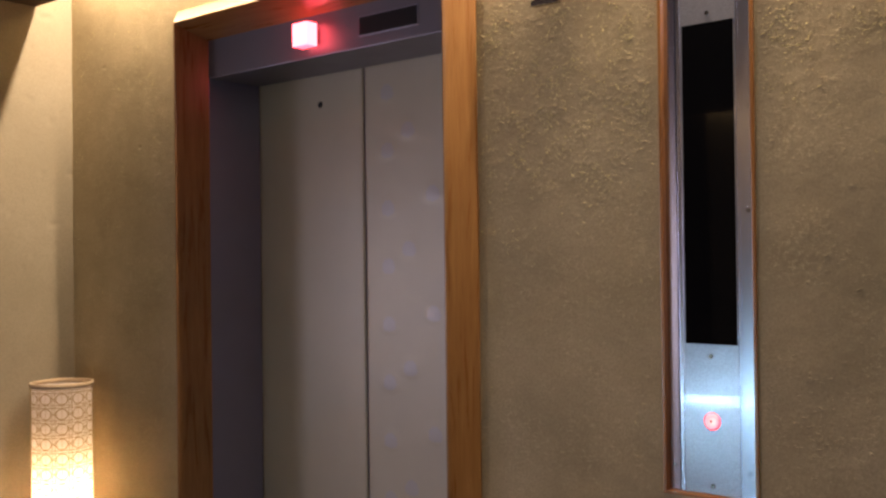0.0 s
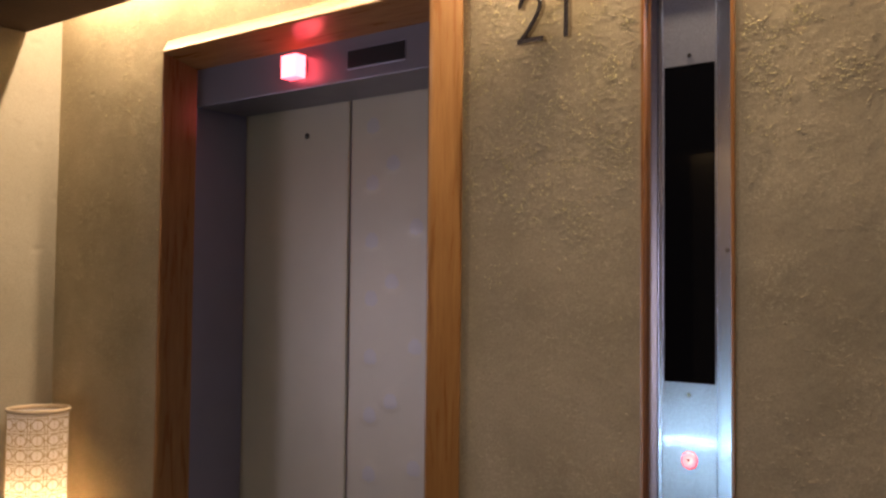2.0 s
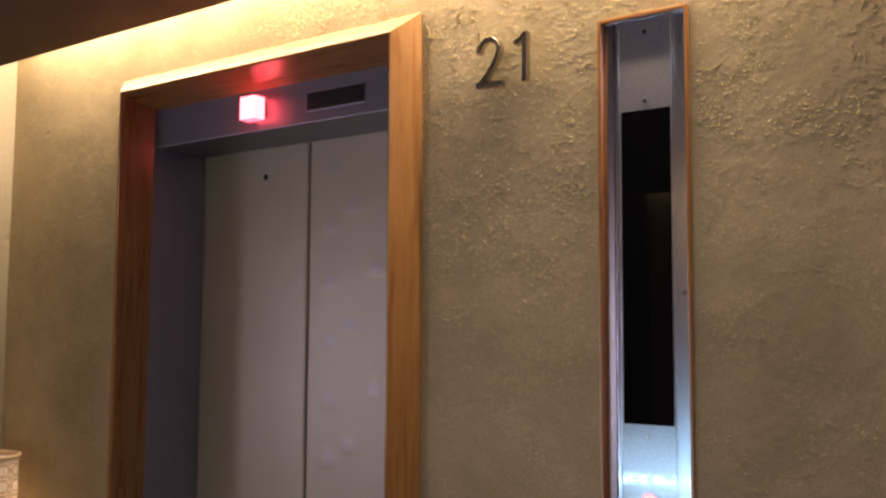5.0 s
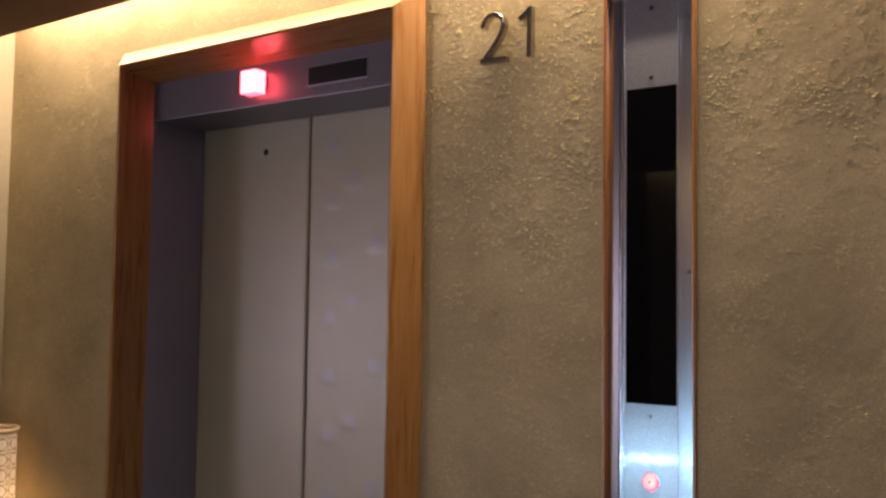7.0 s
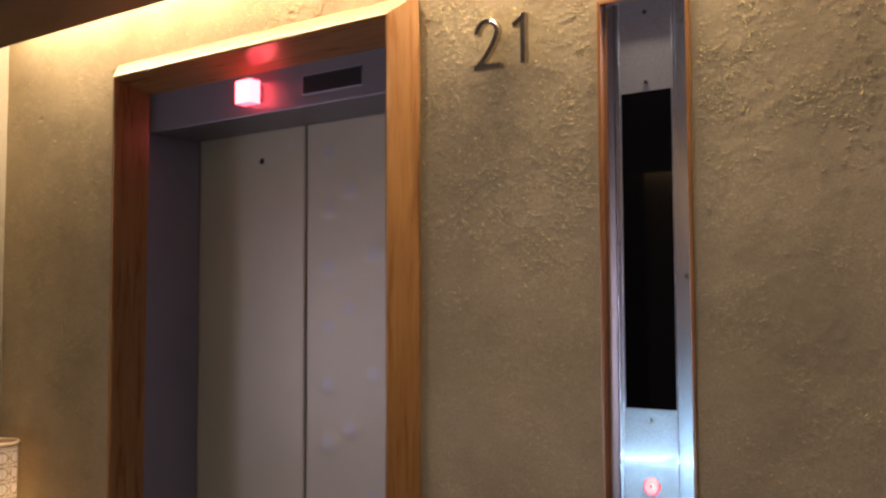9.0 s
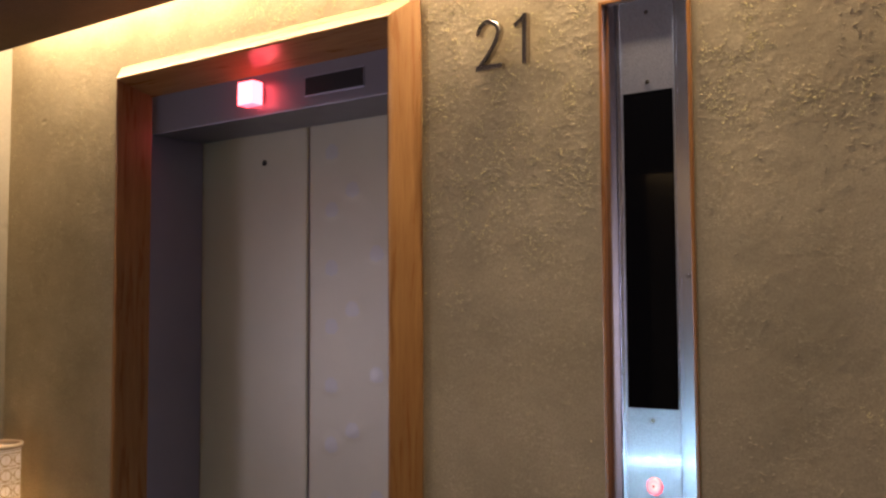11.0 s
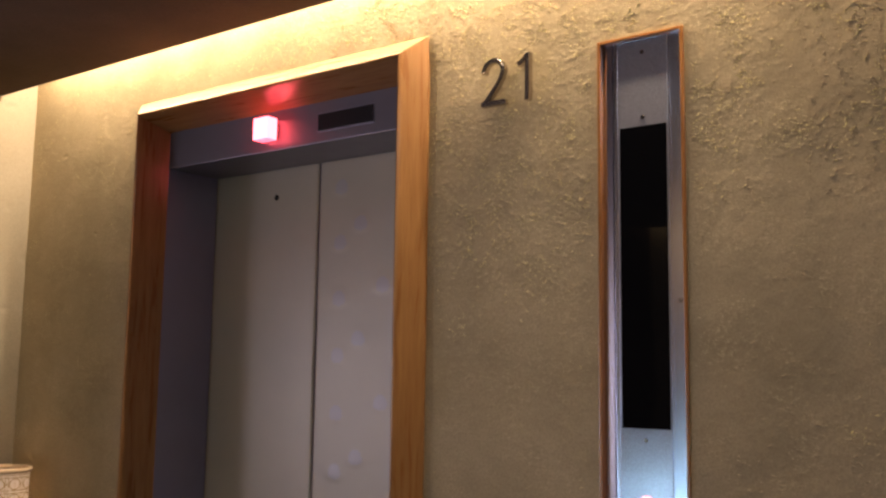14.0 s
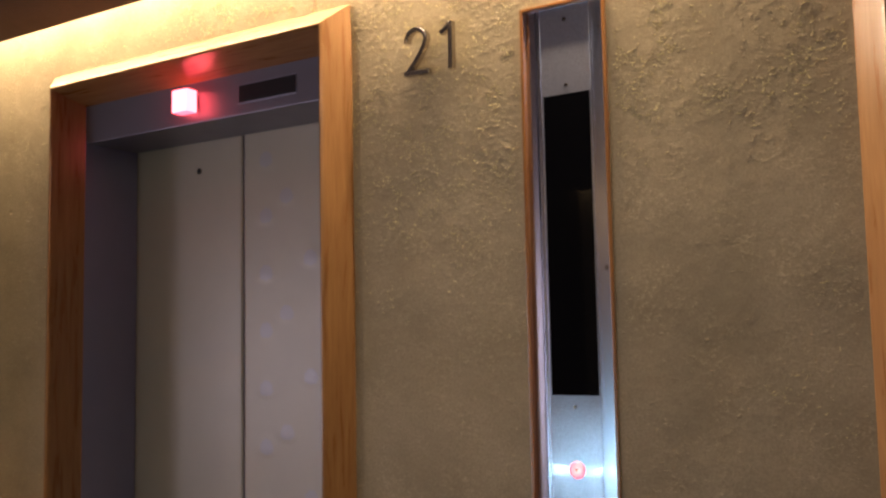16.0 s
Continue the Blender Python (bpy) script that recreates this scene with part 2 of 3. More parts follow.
def smooth_noise(x, z, scale, seed):
    """Value noise on arrays."""
    rng = np.random.RandomState(seed)
    table = rng.rand(256, 256)
    u, v = x * scale + 37.3, z * scale + 11.7
    i, j = np.floor(u).astype(int), np.floor(v).astype(int)
    f, g = u - i, v - j
    f, g = f * f * (3 - 2 * f), g * g * (3 - 2 * g)
    at = lambda a, b: table[a % 256, b % 256]
    return (at(i, j) * (1 - f) + at(i + 1, j) * f) * (1 - g) + (at(i, j + 1) * (1 - f) + at(i + 1, j + 1) * f) * g


def axis_lines(start, end, step, fixed):
    cuts = sorted({start, end, *[c for c in fixed if start < c < end]})
    out = []
    for a, b in zip(cuts, cuts[1:]):
        out += list(np.linspace(a, b, max(1, round((b - a) / step)) + 1)[:-1])
    return np.array(out + [end])


def between(v, low, high):
    t = np.clip((v - low) / (high - low), 0, 1)
    return t * t * (3 - 2 * t)


def drift_of(gx, gz, seed):
    """Where the straw lies thick (1) or thin (0)."""
    n = lambda f, k: smooth_noise(gx, gz, f, seed + k)
    up = (0.72 - 0.34 * between(gx, 2.0, 2.5)) * (gz - 1.68) + 0.02 * between(gx, 2.0, 2.5) - 0.05 * between(-gx, -0.2, 0.0)
    return between(0.45 * n(3.3, 4) + 0.45 * n(9, 5) + up, 0.28, 0.80) * (0.14 + 0.86 * between(gx, 0.2, 1.2))


def plaster_relief(gx, gz, seed):
    """Height of hand-thrown straw plaster: swells, grit and low broken ridges, thicker in drifts."""
    n = lambda f, k, sx=1.0, sz=1.0: smooth_noise(gx * sx, gz * sz, f, seed + k)
    h = 0.004 * (n(2.3, 0) - 0.5) + 0.0011 * (n(7, 1) - 0.5) + 0.0005 * (n(24, 2) - 0.5) + 0.00034 * (n(62, 40) - 0.5) + 0.00018 * (n(100, 3) - 0.5)
    drift = drift_of(gx, gz, seed)
    wx, wz = gx + 0.030 * (n(16, 6) - 0.5) + 0.012 * (n(45, 7) - 0.5), gz + 0.030 * (n(16, 8) - 0.5) + 0.012 * (n(45, 9) - 0.5)
    for f, k, tall, sharp in ((64, 10, 0.0005, 6), (92, 13, 0.0006, 6), (135, 16, 0.0006, 5)):
        ridge = 1 - np.abs(2 * smooth_noise(wx * 0.8, wz * 1.15, f, seed + k) - 1)
        broken = between(smooth_noise(gx, gz, f * 0.7, seed + k + 1), 0.61, 0.73)
        h += tall * (0.22 + 0.78 * drift) * ridge ** sharp * broken
    pits = between(n(30, 30), 0.88, 0.97) * between(n(6, 31), 0.5, 0.75) * between(-gx, -0.2, 0.0)
    # sunk beside the surround's far edge to shape in a dark shadow band
    gap = gx - LIFT_W
    return h - 0.0014 * pits - 0.005 * (1 - between(gap, 0.0, 0.035)) * (gap > -0.03) * between(LIFT_H - gz, 0.02, 0.12)


def straw_flakes(name, seed, tries, bare):
    """Short curled flakes of straw, bare in the drifts or plastered over all about, as one mesh."""
    rng = np.random.RandomState(seed)
    x, z = rng.uniform(WEST + 0.02, SECOND - 0.01, tries), rng.uniform(0.75, 2.56, tries)
    clump = between(smooth_noise(x, z, 26 if bare else 9, 71), 0.35, 0.75)
    chance = (0.004 + 0.996 * drift_of(x, z, 3) ** 1.4) if bare else 0.25 + 0.75 * np.maximum(between(x, 1.9, 2.4), between(z, 2.0, 2.3))
    keep = rng.rand(tries) < chance * (0.15 + 0.85 * clump)
    for x0, x1, z0, z1 in HOLES:
        keep &= ~((x > x0 - 0.022) & (x < x1 + 0.022) & (z > z0 - 0.016) & (z < z1 + 0.016))
    x, z = x[keep], z[keep]
    count = len(x)
    length = rng.uniform(0.004, 0.012, count) * (0.6 + 0.9 * rng.rand(count) ** 2)
    wide, tall = rng.uniform(0.0010, 0.0021, count), rng.uniform(0.00045, 0.0012, count)
    if not bare:
        length, wide, tall = length * 1.1, wide * 1.9, tall * 0.9
    angle, curl = rng.normal(0, 0.65, count), rng.normal(0, 0.9, count)
    base = -plaster_relief(x, z, 3)
    rows = []
    for k in range(5):
        t = k / 4 - 0.5
        a = angle + curl * t
        cx, cz = x + length * t * np.cos(angle + curl * t / 2), z + length * t * np.sin(angle + curl * t / 2)
        fat = (1 - (2 * t) ** 2) * 0.85 + 0.15
        high = tall * (1 - (2 * t) ** 4)
        for off, out in ((1.0, -0.0012), (-0.1, 0.9), (-0.65, 1.0), (-1.0, -0.0012)):
            lift = high * out if out > 0 else out
            rows.append(np.stack([cx - np.sin(a) * wide * fat * off, base - lift, cz + np.cos(a) * wide * fat * off], -1))
    verts = np.stack(rows, 1).reshape(-1, 3)
    one = np.array([(k * 4 + q, k * 4 + q + 1, k * 4 + q + 5, k * 4 + q + 4) for k in range(4) for q in range(3)])
    faces = (one[None] + 20 * np.arange(count)[:, None, None]).reshape(-1, 4)
    return solid_mesh(name, verts, faces, M_STRAW if bare else M_WALL, len(faces))


def solid_mesh(name, verts, faces, material, smooth_count):
    me = bpy.data.meshes.new(name)
    me.vertices.add(len(verts))
    me.vertices.foreach_set("co", np.ascontiguousarray(verts, np.float32).ravel())
    me.loops.add(faces.size)
    me.loops.foreach_set("vertex_index", np.ascontiguousarray(faces, np.int32).ravel())
    me.polygons.add(len(faces))
    me.polygons.foreach_set("loop_start", np.arange(0, faces.size, 4, dtype=np.int32))
    me.polygons.foreach_set("use_smooth", np.arange(len(faces)) < smooth_count)
    me.update(calc_edges=True)
    me.materials.append(material)
    return me


def skin_and_core(name, us, vs, height, holes, to_world, boxes, material):
    """A relief skin over the grid us x vs, less the holes, in one mesh with the solid boxes behind it."""
    nv = len(vs)
    gu, gv = np.meshgrid(us, vs, indexing="ij")
    verts = to_world(gu, gv, height).reshape(-1, 3)
    i, j = np.meshgrid(np.arange(len(us) - 1), np.arange(nv - 1), indexing="ij")
    cu, cv = (us[i] + us[i + 1]) / 2, (vs[j] + vs[j + 1]) / 2
    keep = np.ones_like(cu, bool)
    for u0, u1, v0, v1 in holes:
        keep &= ~((cu > u0) & (cu < u1) & (cv > v0) & (cv < v1))
    i, j = i[keep], j[keep]
    faces = np.stack([i * nv + j, (i + 1) * nv + j, (i + 1) * nv + j + 1, i * nv + j + 1], 1)
    count = len(faces)
    corner = np.array([(a, b, c) for a in (0, 1) for b in (0, 1) for c in (0, 1)])
    sides = np.array([(0, 1, 3, 2), (4, 6, 7, 5), (0, 4, 5, 1), (2, 3, 7, 6), (0, 2, 6, 4), (1, 5, 7, 3)])
    for x0, x1, y0, y1, z0, z1 in boxes:
        faces = np.concatenate([faces, sides + len(verts)])
        verts = np.concatenate([verts, np.array((x0, y0, z0)) + corner * np.array((x1 - x0, y1 - y0, z1 - z0))])
    return solid_mesh(name, verts, faces, material, count)


def lift_wall():
    """The plastered wall: a relief skin in front of a solid core, both cut by the openings."""
    fixed_x = [c for h in HOLES for c in h[:2]]
    fixed_z = [c for h in HOLES for c in h[2:]]
    xs = axis_lines(WEST, SECOND + 0.1, 0.0026, fixed_x)
    zs = axis_lines(0.70, 2.60, 0.0026, fixed_z)
    boxes = []
    cuts_x, cuts_z = sorted({WEST - 0.2, EAST + 0.2, *fixed_x}), sorted({0.0, COVE_TOP, *fixed_z})
    for x0, x1 in zip(cuts_x, cuts_x[1:]):
        for z0, z1 in zip(cuts_z, cuts_z[1:]):
            cx, cz = (x0 + x1) / 2, (z0 + z1) / 2
            if not any(h[0] < cx < h[1] and h[2] < cz < h[3] for h in HOLES):
                boxes.append((x0, x1, 0.012, 0.34, z0, z1))
    me = skin_and_core("wall_north", xs, zs, plaster_relief(*np.meshgrid(xs, zs, indexing="ij"), 3), HOLES,
                       lambda x, z, h: np.stack([x, -h, z], -1), boxes, M_WALL)
    return tagged(new("wall_north", me), "rough straw-coloured clay plaster wall round the lift door", "wall", "", "structure")


north = lift_wall()
flakes = tagged(new("straw_flakes", straw_flakes("straw_flakes", 17, 104000, True)), "pale yellow straw flakes bedded in the plaster", "", "", "stuff")
lumps = tagged(new("plaster_lumps", straw_flakes("plaster_lumps", 23, 16000, False)), "low lumps of plastered-over straw", "", "", "stuff")
flakes.parent = lumps.parent = north


def west_wall():
    ys, zs = axis_lines(BLOCK_END, 0.011, 0.010, []), axis_lines(0.4, COVE_TOP, 0.010, [])
    gy, gz = np.meshgrid(ys, zs, indexing="ij")
    h = 0.004 * (smooth_noise(gy, gz, 3, 31) - 0.5) + 0.0010 * (smooth_noise(gy, gz, 18, 32) - 0.5)
    h -= 0.003 * between(smooth_noise(gy, gz, 24, 33), 0.88, 0.97)
    me = skin_and_core("wall_west", ys, zs, h, [], lambda y, z, h: np.stack([WEST + 0.003 + h, y, z], -1),
                       [(WEST - 0.2, WEST - 0.003, BLOCK_END, 0.011, 0, COVE_TOP)], M_CREAM)
    return tagged(new("wall_west", me), "smooth cream plaster wall meeting the lift wall", "wall", "", "structure")


west_wall()
# frame and pane added round the south fill light, unseen
window = tagged(new("fill_opening_1"), "added opening holding the south fill light, out of view", "window", "", "structure")
x0, x1, z0, z1 = SOUTH_FILL
for n, b in (("frame_side", (x0, x0 + 0.05, z0, z1)), ("frame_side", (x1 - 0.05, x1, z0, z1)),
             ("frame_rail", (x0 + 0.05, x1 - 0.05, z0, z0 + 0.05)), ("frame_rail", (x0 + 0.05, x1 - 0.05, z1 - 0.05, z1))):
    part(n, box(b[0], b[1], SOUTH - 0.12, SOUTH - 0.07, b[2], b[3], 0.003), M_WOOD, window)
part("pane", box(x0 + 0.05, x1 - 0.05, SOUTH - 0.10, SOUTH - 0.09, z0 + 0.05, z1 - 0.05), M_WHITE, window, "white pane behind the added fill light")
bm = bmesh.new()
for b in ((FAR_WEST - 0.2, x0, 0, COVE_TOP), (x1, EAST + 0.2, 0, COVE_TOP), (x0, x1, 0, z0), (x0, x1, z1, COVE_TOP)):
    box(b[0], b[1], SOUTH - 0.2, SOUTH, b[2], b[3], bm=bm)
structure("wall_south", bm, M_WALL, "clay plaster wall across the lobby, with the added fill opening", "wall")
# opening made up for the west fill light; nothing shows a window here
window = tagged(new("fill_opening_2"), "added opening holding the west fill light, out of view", "window", "", "structure")
y0, y1, z0, z1 = WEST_FILL
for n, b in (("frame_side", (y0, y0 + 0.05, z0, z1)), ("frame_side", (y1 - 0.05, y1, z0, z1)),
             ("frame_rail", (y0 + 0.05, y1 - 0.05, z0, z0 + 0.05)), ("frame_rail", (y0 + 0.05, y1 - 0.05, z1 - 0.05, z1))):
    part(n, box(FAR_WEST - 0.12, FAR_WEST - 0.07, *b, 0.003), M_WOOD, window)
part("pane", box(FAR_WEST - 0.10, FAR_WEST - 0.09, y0 + 0.05, y1 - 0.05, z0 + 0.05, z1 - 0.05), M_WHITE, window, "white pane behind the added fill light")
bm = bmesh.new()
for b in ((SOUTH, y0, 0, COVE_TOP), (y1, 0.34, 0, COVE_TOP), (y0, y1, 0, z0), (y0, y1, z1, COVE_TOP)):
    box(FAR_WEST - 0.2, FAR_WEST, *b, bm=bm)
structure("wall_far_west", bm, M_CREAM, "unseen cream plaster wall closing the lobby round the west fill light", "wall")
structure("wall_return", box(FAR_WEST, WEST - 0.2, BLOCK_END + 0.3, 0.34, 0, COVE_TOP), M_CREAM, "unseen cream plaster wall closing the added west end", "wall")
structure("wall_east", box(EAST, EAST + 0.2, SOUTH, 0.012, 0, COVE_TOP), M_CREAM, "cream plaster wall closing the lobby", "wall")
structure("floor", box(FAR_WEST - 0.2, EAST + 0.2, SOUTH - 0.2, 0.6, -0.1, 0), M_FLOOR, "brown stone floor of the lift lobby", "floor")
bm = box(WEST - 0.001, EAST, SOUTH - SLOT, SLOT, CEILING, CEILING + 0.02, 0.003)
box(FAR_WEST, WEST - 0.001, SOUTH - SLOT, BLOCK_END + 0.3, CEILING, CEILING + 0.02, bm=bm)
structure("ceiling", bm, M_CEIL, "dark brown dropped ceiling ending short of the wall", "ceiling")
structure("ceiling_over_coves", box(FAR_WEST - 0.2, EAST + 0.2, SOUTH - 0.2, 0.34, COVE_TOP, COVE_TOP + 0.1), M_WHITE,
          "white slab above the light coves", "ceiling")


# panel made up to go with the ceiling fill light, out of view
light = tagged(new("ceiling_fill_panel"), "unseen square ceiling panel added round the fill light", "ceiling light")
light.location = (*CEILING_FILL, CEILING - 0.001)
for a in range(4):
    bm = box(-0.32, 0.32, 0.285, 0.32, -0.012, 0.0, 0.003)
    bmesh.ops.transform(bm, matrix=pose(0, 0, 0, 0, 0, 90 * a), verts=bm.verts[:])
    part("frame_side", bm, M_WHITE, light)
part("diffuser", box(-0.284, 0.284, -0.284, 0.284, -0.006, 0), M_WHITE, light)

# made-up housing for the low light, never in view
fitting = tagged(new("low_light_housing"), "unseen steel housing added behind the low light", "wall light")
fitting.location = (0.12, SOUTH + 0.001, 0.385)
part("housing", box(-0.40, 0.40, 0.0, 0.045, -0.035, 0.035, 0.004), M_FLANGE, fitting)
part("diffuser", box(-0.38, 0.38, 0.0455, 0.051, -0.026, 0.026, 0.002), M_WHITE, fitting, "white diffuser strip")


# ---- lift entrance ----
# section of the wooden surround: inset from its outer edge, and y
SECTION = [(0.0, 0.012), (0.0, -0.002), (0.070, -0.066), (0.0765, -0.0715), (0.081, -0.0715), (0.084, -0.067),
           (0.128, 0.0425), (0.03, 0.0425)]
Z_SECTION = [(0.0, 0), (0.0, 0), (0.058, 0), (0.0635, 0), (0.068, 0), (0.071, 0), (0.118, 0), (0.03, 0)]


def surround_piece(side, x0=0.0):
    """One mitred board of the wedge-shaped surround: 'left', 'right' or 'head'."""
    bm = bmesh.new()
    rings = []
    ends = ("left", "right") if side == "head" else (side,)
    for end in ends:
        ring = []
        for (o, y), (oz, _) in zip(SECTION, Z_SECTION):
            x = x0 + (max(o, 0.006) if end == "left" else LIFT_W - o + (0.018 if 0.05 < o < 0.1 else 0))
            ring.append(bm.verts.new((x, y, LIFT_H - oz)))
        rings.append(ring)
    if side != "head":
        rings.append([bm.verts.new((v.co.x, v.co.y, 0)) for v in rings[0]])
    n = len(SECTION)
    for k in range(n):
        bm.faces.new((rings[0][k], rings[0][(k + 1) % n], rings[1][(k + 1) % n], rings[1][k]))
    for ring in rings:
        bm.faces.new(ring)
    return bm


STEEL_L, STEEL_R, STEEL_TOP, STEEL_BOTTOM = 0.128, 1.222, 2.234, 2.098
FACE, LEAF = 0.043, 0.279
SEAM = 0.670


def petal_depth(gx, gz, centres, depth):
    """Shallow raised drops, round and steep below, drawn out above."""
    h = np.zeros_like(gx)
    for x, z in centres:
        u, v = (gx - x) / 0.054, gz - z
        near = np.clip(1 - u * u - np.where(v > 0, v / 0.062, v / 0.032) ** 2, 0, 1)
        h = np.maximum(h, depth * near ** 1.4)
    return h


def petal_places(sign):
    """Staggered columns of petals, counted from the seam."""
    out = []
    for off, first_z, step in ((0.108, 0.245, 0.1955), (0.200, 0.29, 0.395), (0.304, 0.09, 0.391), (0.404, 0.245, 0.1955), (0.488, 0.29, 0.395)):
        out += [(SEAM + sign * off, first_z + k * step - 0.010) for k in range(12) if first_z + k * step < 2.02]
    return out


def embossed_leaf(a, b, left):
    xs, zs = axis_lines(a, b, 0.005, []), axis_lines(0.01, STEEL_BOTTOM + 0.03, 0.0045, [])
    gx, gz = np.meshgrid(xs, zs, indexing="ij")
    # left petals kept lower to stand for their fainter glints
    depth = 0.0008 if left else 0.0017
    h = petal_depth(gx, gz, petal_places(-1 if left else 1), depth)
    edge = np.minimum(gx - a, b - gx)
    h = 0.003 * (1 - np.clip(edge / 0.006, 0, 1)) ** 2 - h
    me = skin_and_core("door_leaf", xs, zs, h, [], lambda x, z, d: np.stack([x, LEAF + d, z], -1),
                       [(a, b, LEAF + 0.0035, LEAF + 0.03, 0.01, STEEL_BOTTOM + 0.03)], M_DOOR)
    me.materials.append(M_EMBOSS)
    middle = (h[:-1, :-1] + h[1:, 1:]) / 2
    inside = (edge[:-1, :-1] > 0.012) & (middle < -0.001)
    glint_faces = np.zeros(len(me.polygons), np.int32)
    glint_faces[:inside.size] = inside.ravel()
    me.polygons.foreach_set("material_index", glint_faces)
    return me


def lift_door(name, x0, with_petals):
    door = empty(name, x0, FACE, 0, "closed beige steel lift doors in a satin steel portal", "elevator door", "structure")

    def put(n, bm, m, label="", smooth=False, under=None):
        ob = part(n, bm, m, under or door, label, smooth)
        if under is None:
            ob.location = (0, -FACE, 0)
        return ob
    for left in (True, False):
        a, b = (STEEL_L - 0.04, SEAM - 0.0050) if left else (SEAM + 0.0050, STEEL_R + 0.04)
        if with_petals:
            leaf = tagged(new("door_leaf", embossed_leaf(a, b, left)), "beige satin steel sliding leaf with raised petals")
            leaf.parent, leaf.location = door, (0, -FACE, 0)
        else:
            put("door_leaf", box(a, b, LEAF, LEAF + 0.03, 0.01, STEEL_BOTTOM + 0.03, 0.003), M_DOOR, "beige satin steel sliding leaf")
    # made-up strip in the gap, so the seam's shade is less black
    put("seam_filler", box(SEAM - 0.0048, SEAM + 0.0048, LEAF + 0.008, LEAF + 0.031, 0.012, STEEL_BOTTOM + 0.028), M_SEAM_FILL, "grey strip added to lighten the shaded gap between the leaves")
    put("release_hole", disc(0.456, LEAF - 0.002, 1.995, 0.011, 0.004), M_SCREW, "small round key hole")
    put("release_hole_core", disc(0.456, LEAF - 0.003, 1.995, 0.0085, 0.003), M_DARK, "dark key hole")
    put("shaft_lining", box(STEEL_L - 0.06, STEEL_R + 0.06, LEAF + 0.032, LEAF + 0.06, 0, 2.24), M_DARK)
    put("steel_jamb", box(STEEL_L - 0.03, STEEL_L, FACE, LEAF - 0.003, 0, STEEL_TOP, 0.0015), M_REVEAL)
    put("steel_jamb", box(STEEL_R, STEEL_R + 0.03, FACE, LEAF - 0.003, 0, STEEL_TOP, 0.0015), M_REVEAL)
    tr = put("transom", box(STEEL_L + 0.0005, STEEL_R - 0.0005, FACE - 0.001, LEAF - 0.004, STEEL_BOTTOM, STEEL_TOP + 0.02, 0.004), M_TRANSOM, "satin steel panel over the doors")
    put("display_frame", box(0.880, 1.125, FACE - 0.0025, FACE + 0.003, 2.133, 2.197, 0.001), M_STEEL, "", False, tr)
    put("display", box(0.884, 1.121, FACE - 0.0045, FACE + 0.003, 2.137, 2.193, 0.001), M_DISPLAY, "unlit black display strip", False, tr)
    return door


def lift_surround(x0):
    ob = empty("lift_surround", x0, 0, 0, "orange-brown wooden wedge surround round the lift door", "door frame", "", "lift surrounds")
    for side, n in (("left", "jamb"), ("right", "jamb"), ("head", "head")):
        part(n, surround_piece(side), M_WOOD_X if side == "head" else M_WOOD, ob)
    return ob


lift_door("door_1", 0, True)
first = lift_surround(0)
lift_door("door_2", SECOND, False)
copy_thing(first, pose(SECOND, 0, 0))
copy_thing(first, pose(LIFT_W + 0.78, SOUTH, 0, 0, 0, 180))
# dark panel out of view, made up to darken what the glass mirrors
structure("dark_reflection_panel", box(WEST + 0.003, DARK_END, SOUTH - 0.004, SOUTH + 0.012, 0.47, CEILING + 0.02, 0.002), M_CEIL, "unseen dark panel added so the call panel's glass reflects black", "wall panel")
structure("door_3", box(0.90, 2.02, SOUTH - 0.01, SOUTH + 0.002, 0, 2.24), M_DOOR, "closed beige lift doors across the lobby", "elevator door")


def hall_lantern():
    ob = empty("lift_lantern", 0.6735, FACE, 2.127, "glowing red cube lantern on the lift transom", "signal lamp")
    cube = add(ob, "diffuser", box(0.639, 0.708, -0.018, 0.028, 2.127, 2.203, 0.004), M_RED, "glowing red acrylic cube")
    cube.data.materials.append(M_RED_END)
    for p in cube.data.polygons:
        p.material_index = int(abs(p.normal.z) > 0.7)
    add(ob, "mount", box(0.650, 0.697, 0.0285, 0.0415, 2.138, 2.192, 0.001), M_DARK)


hall_lantern()


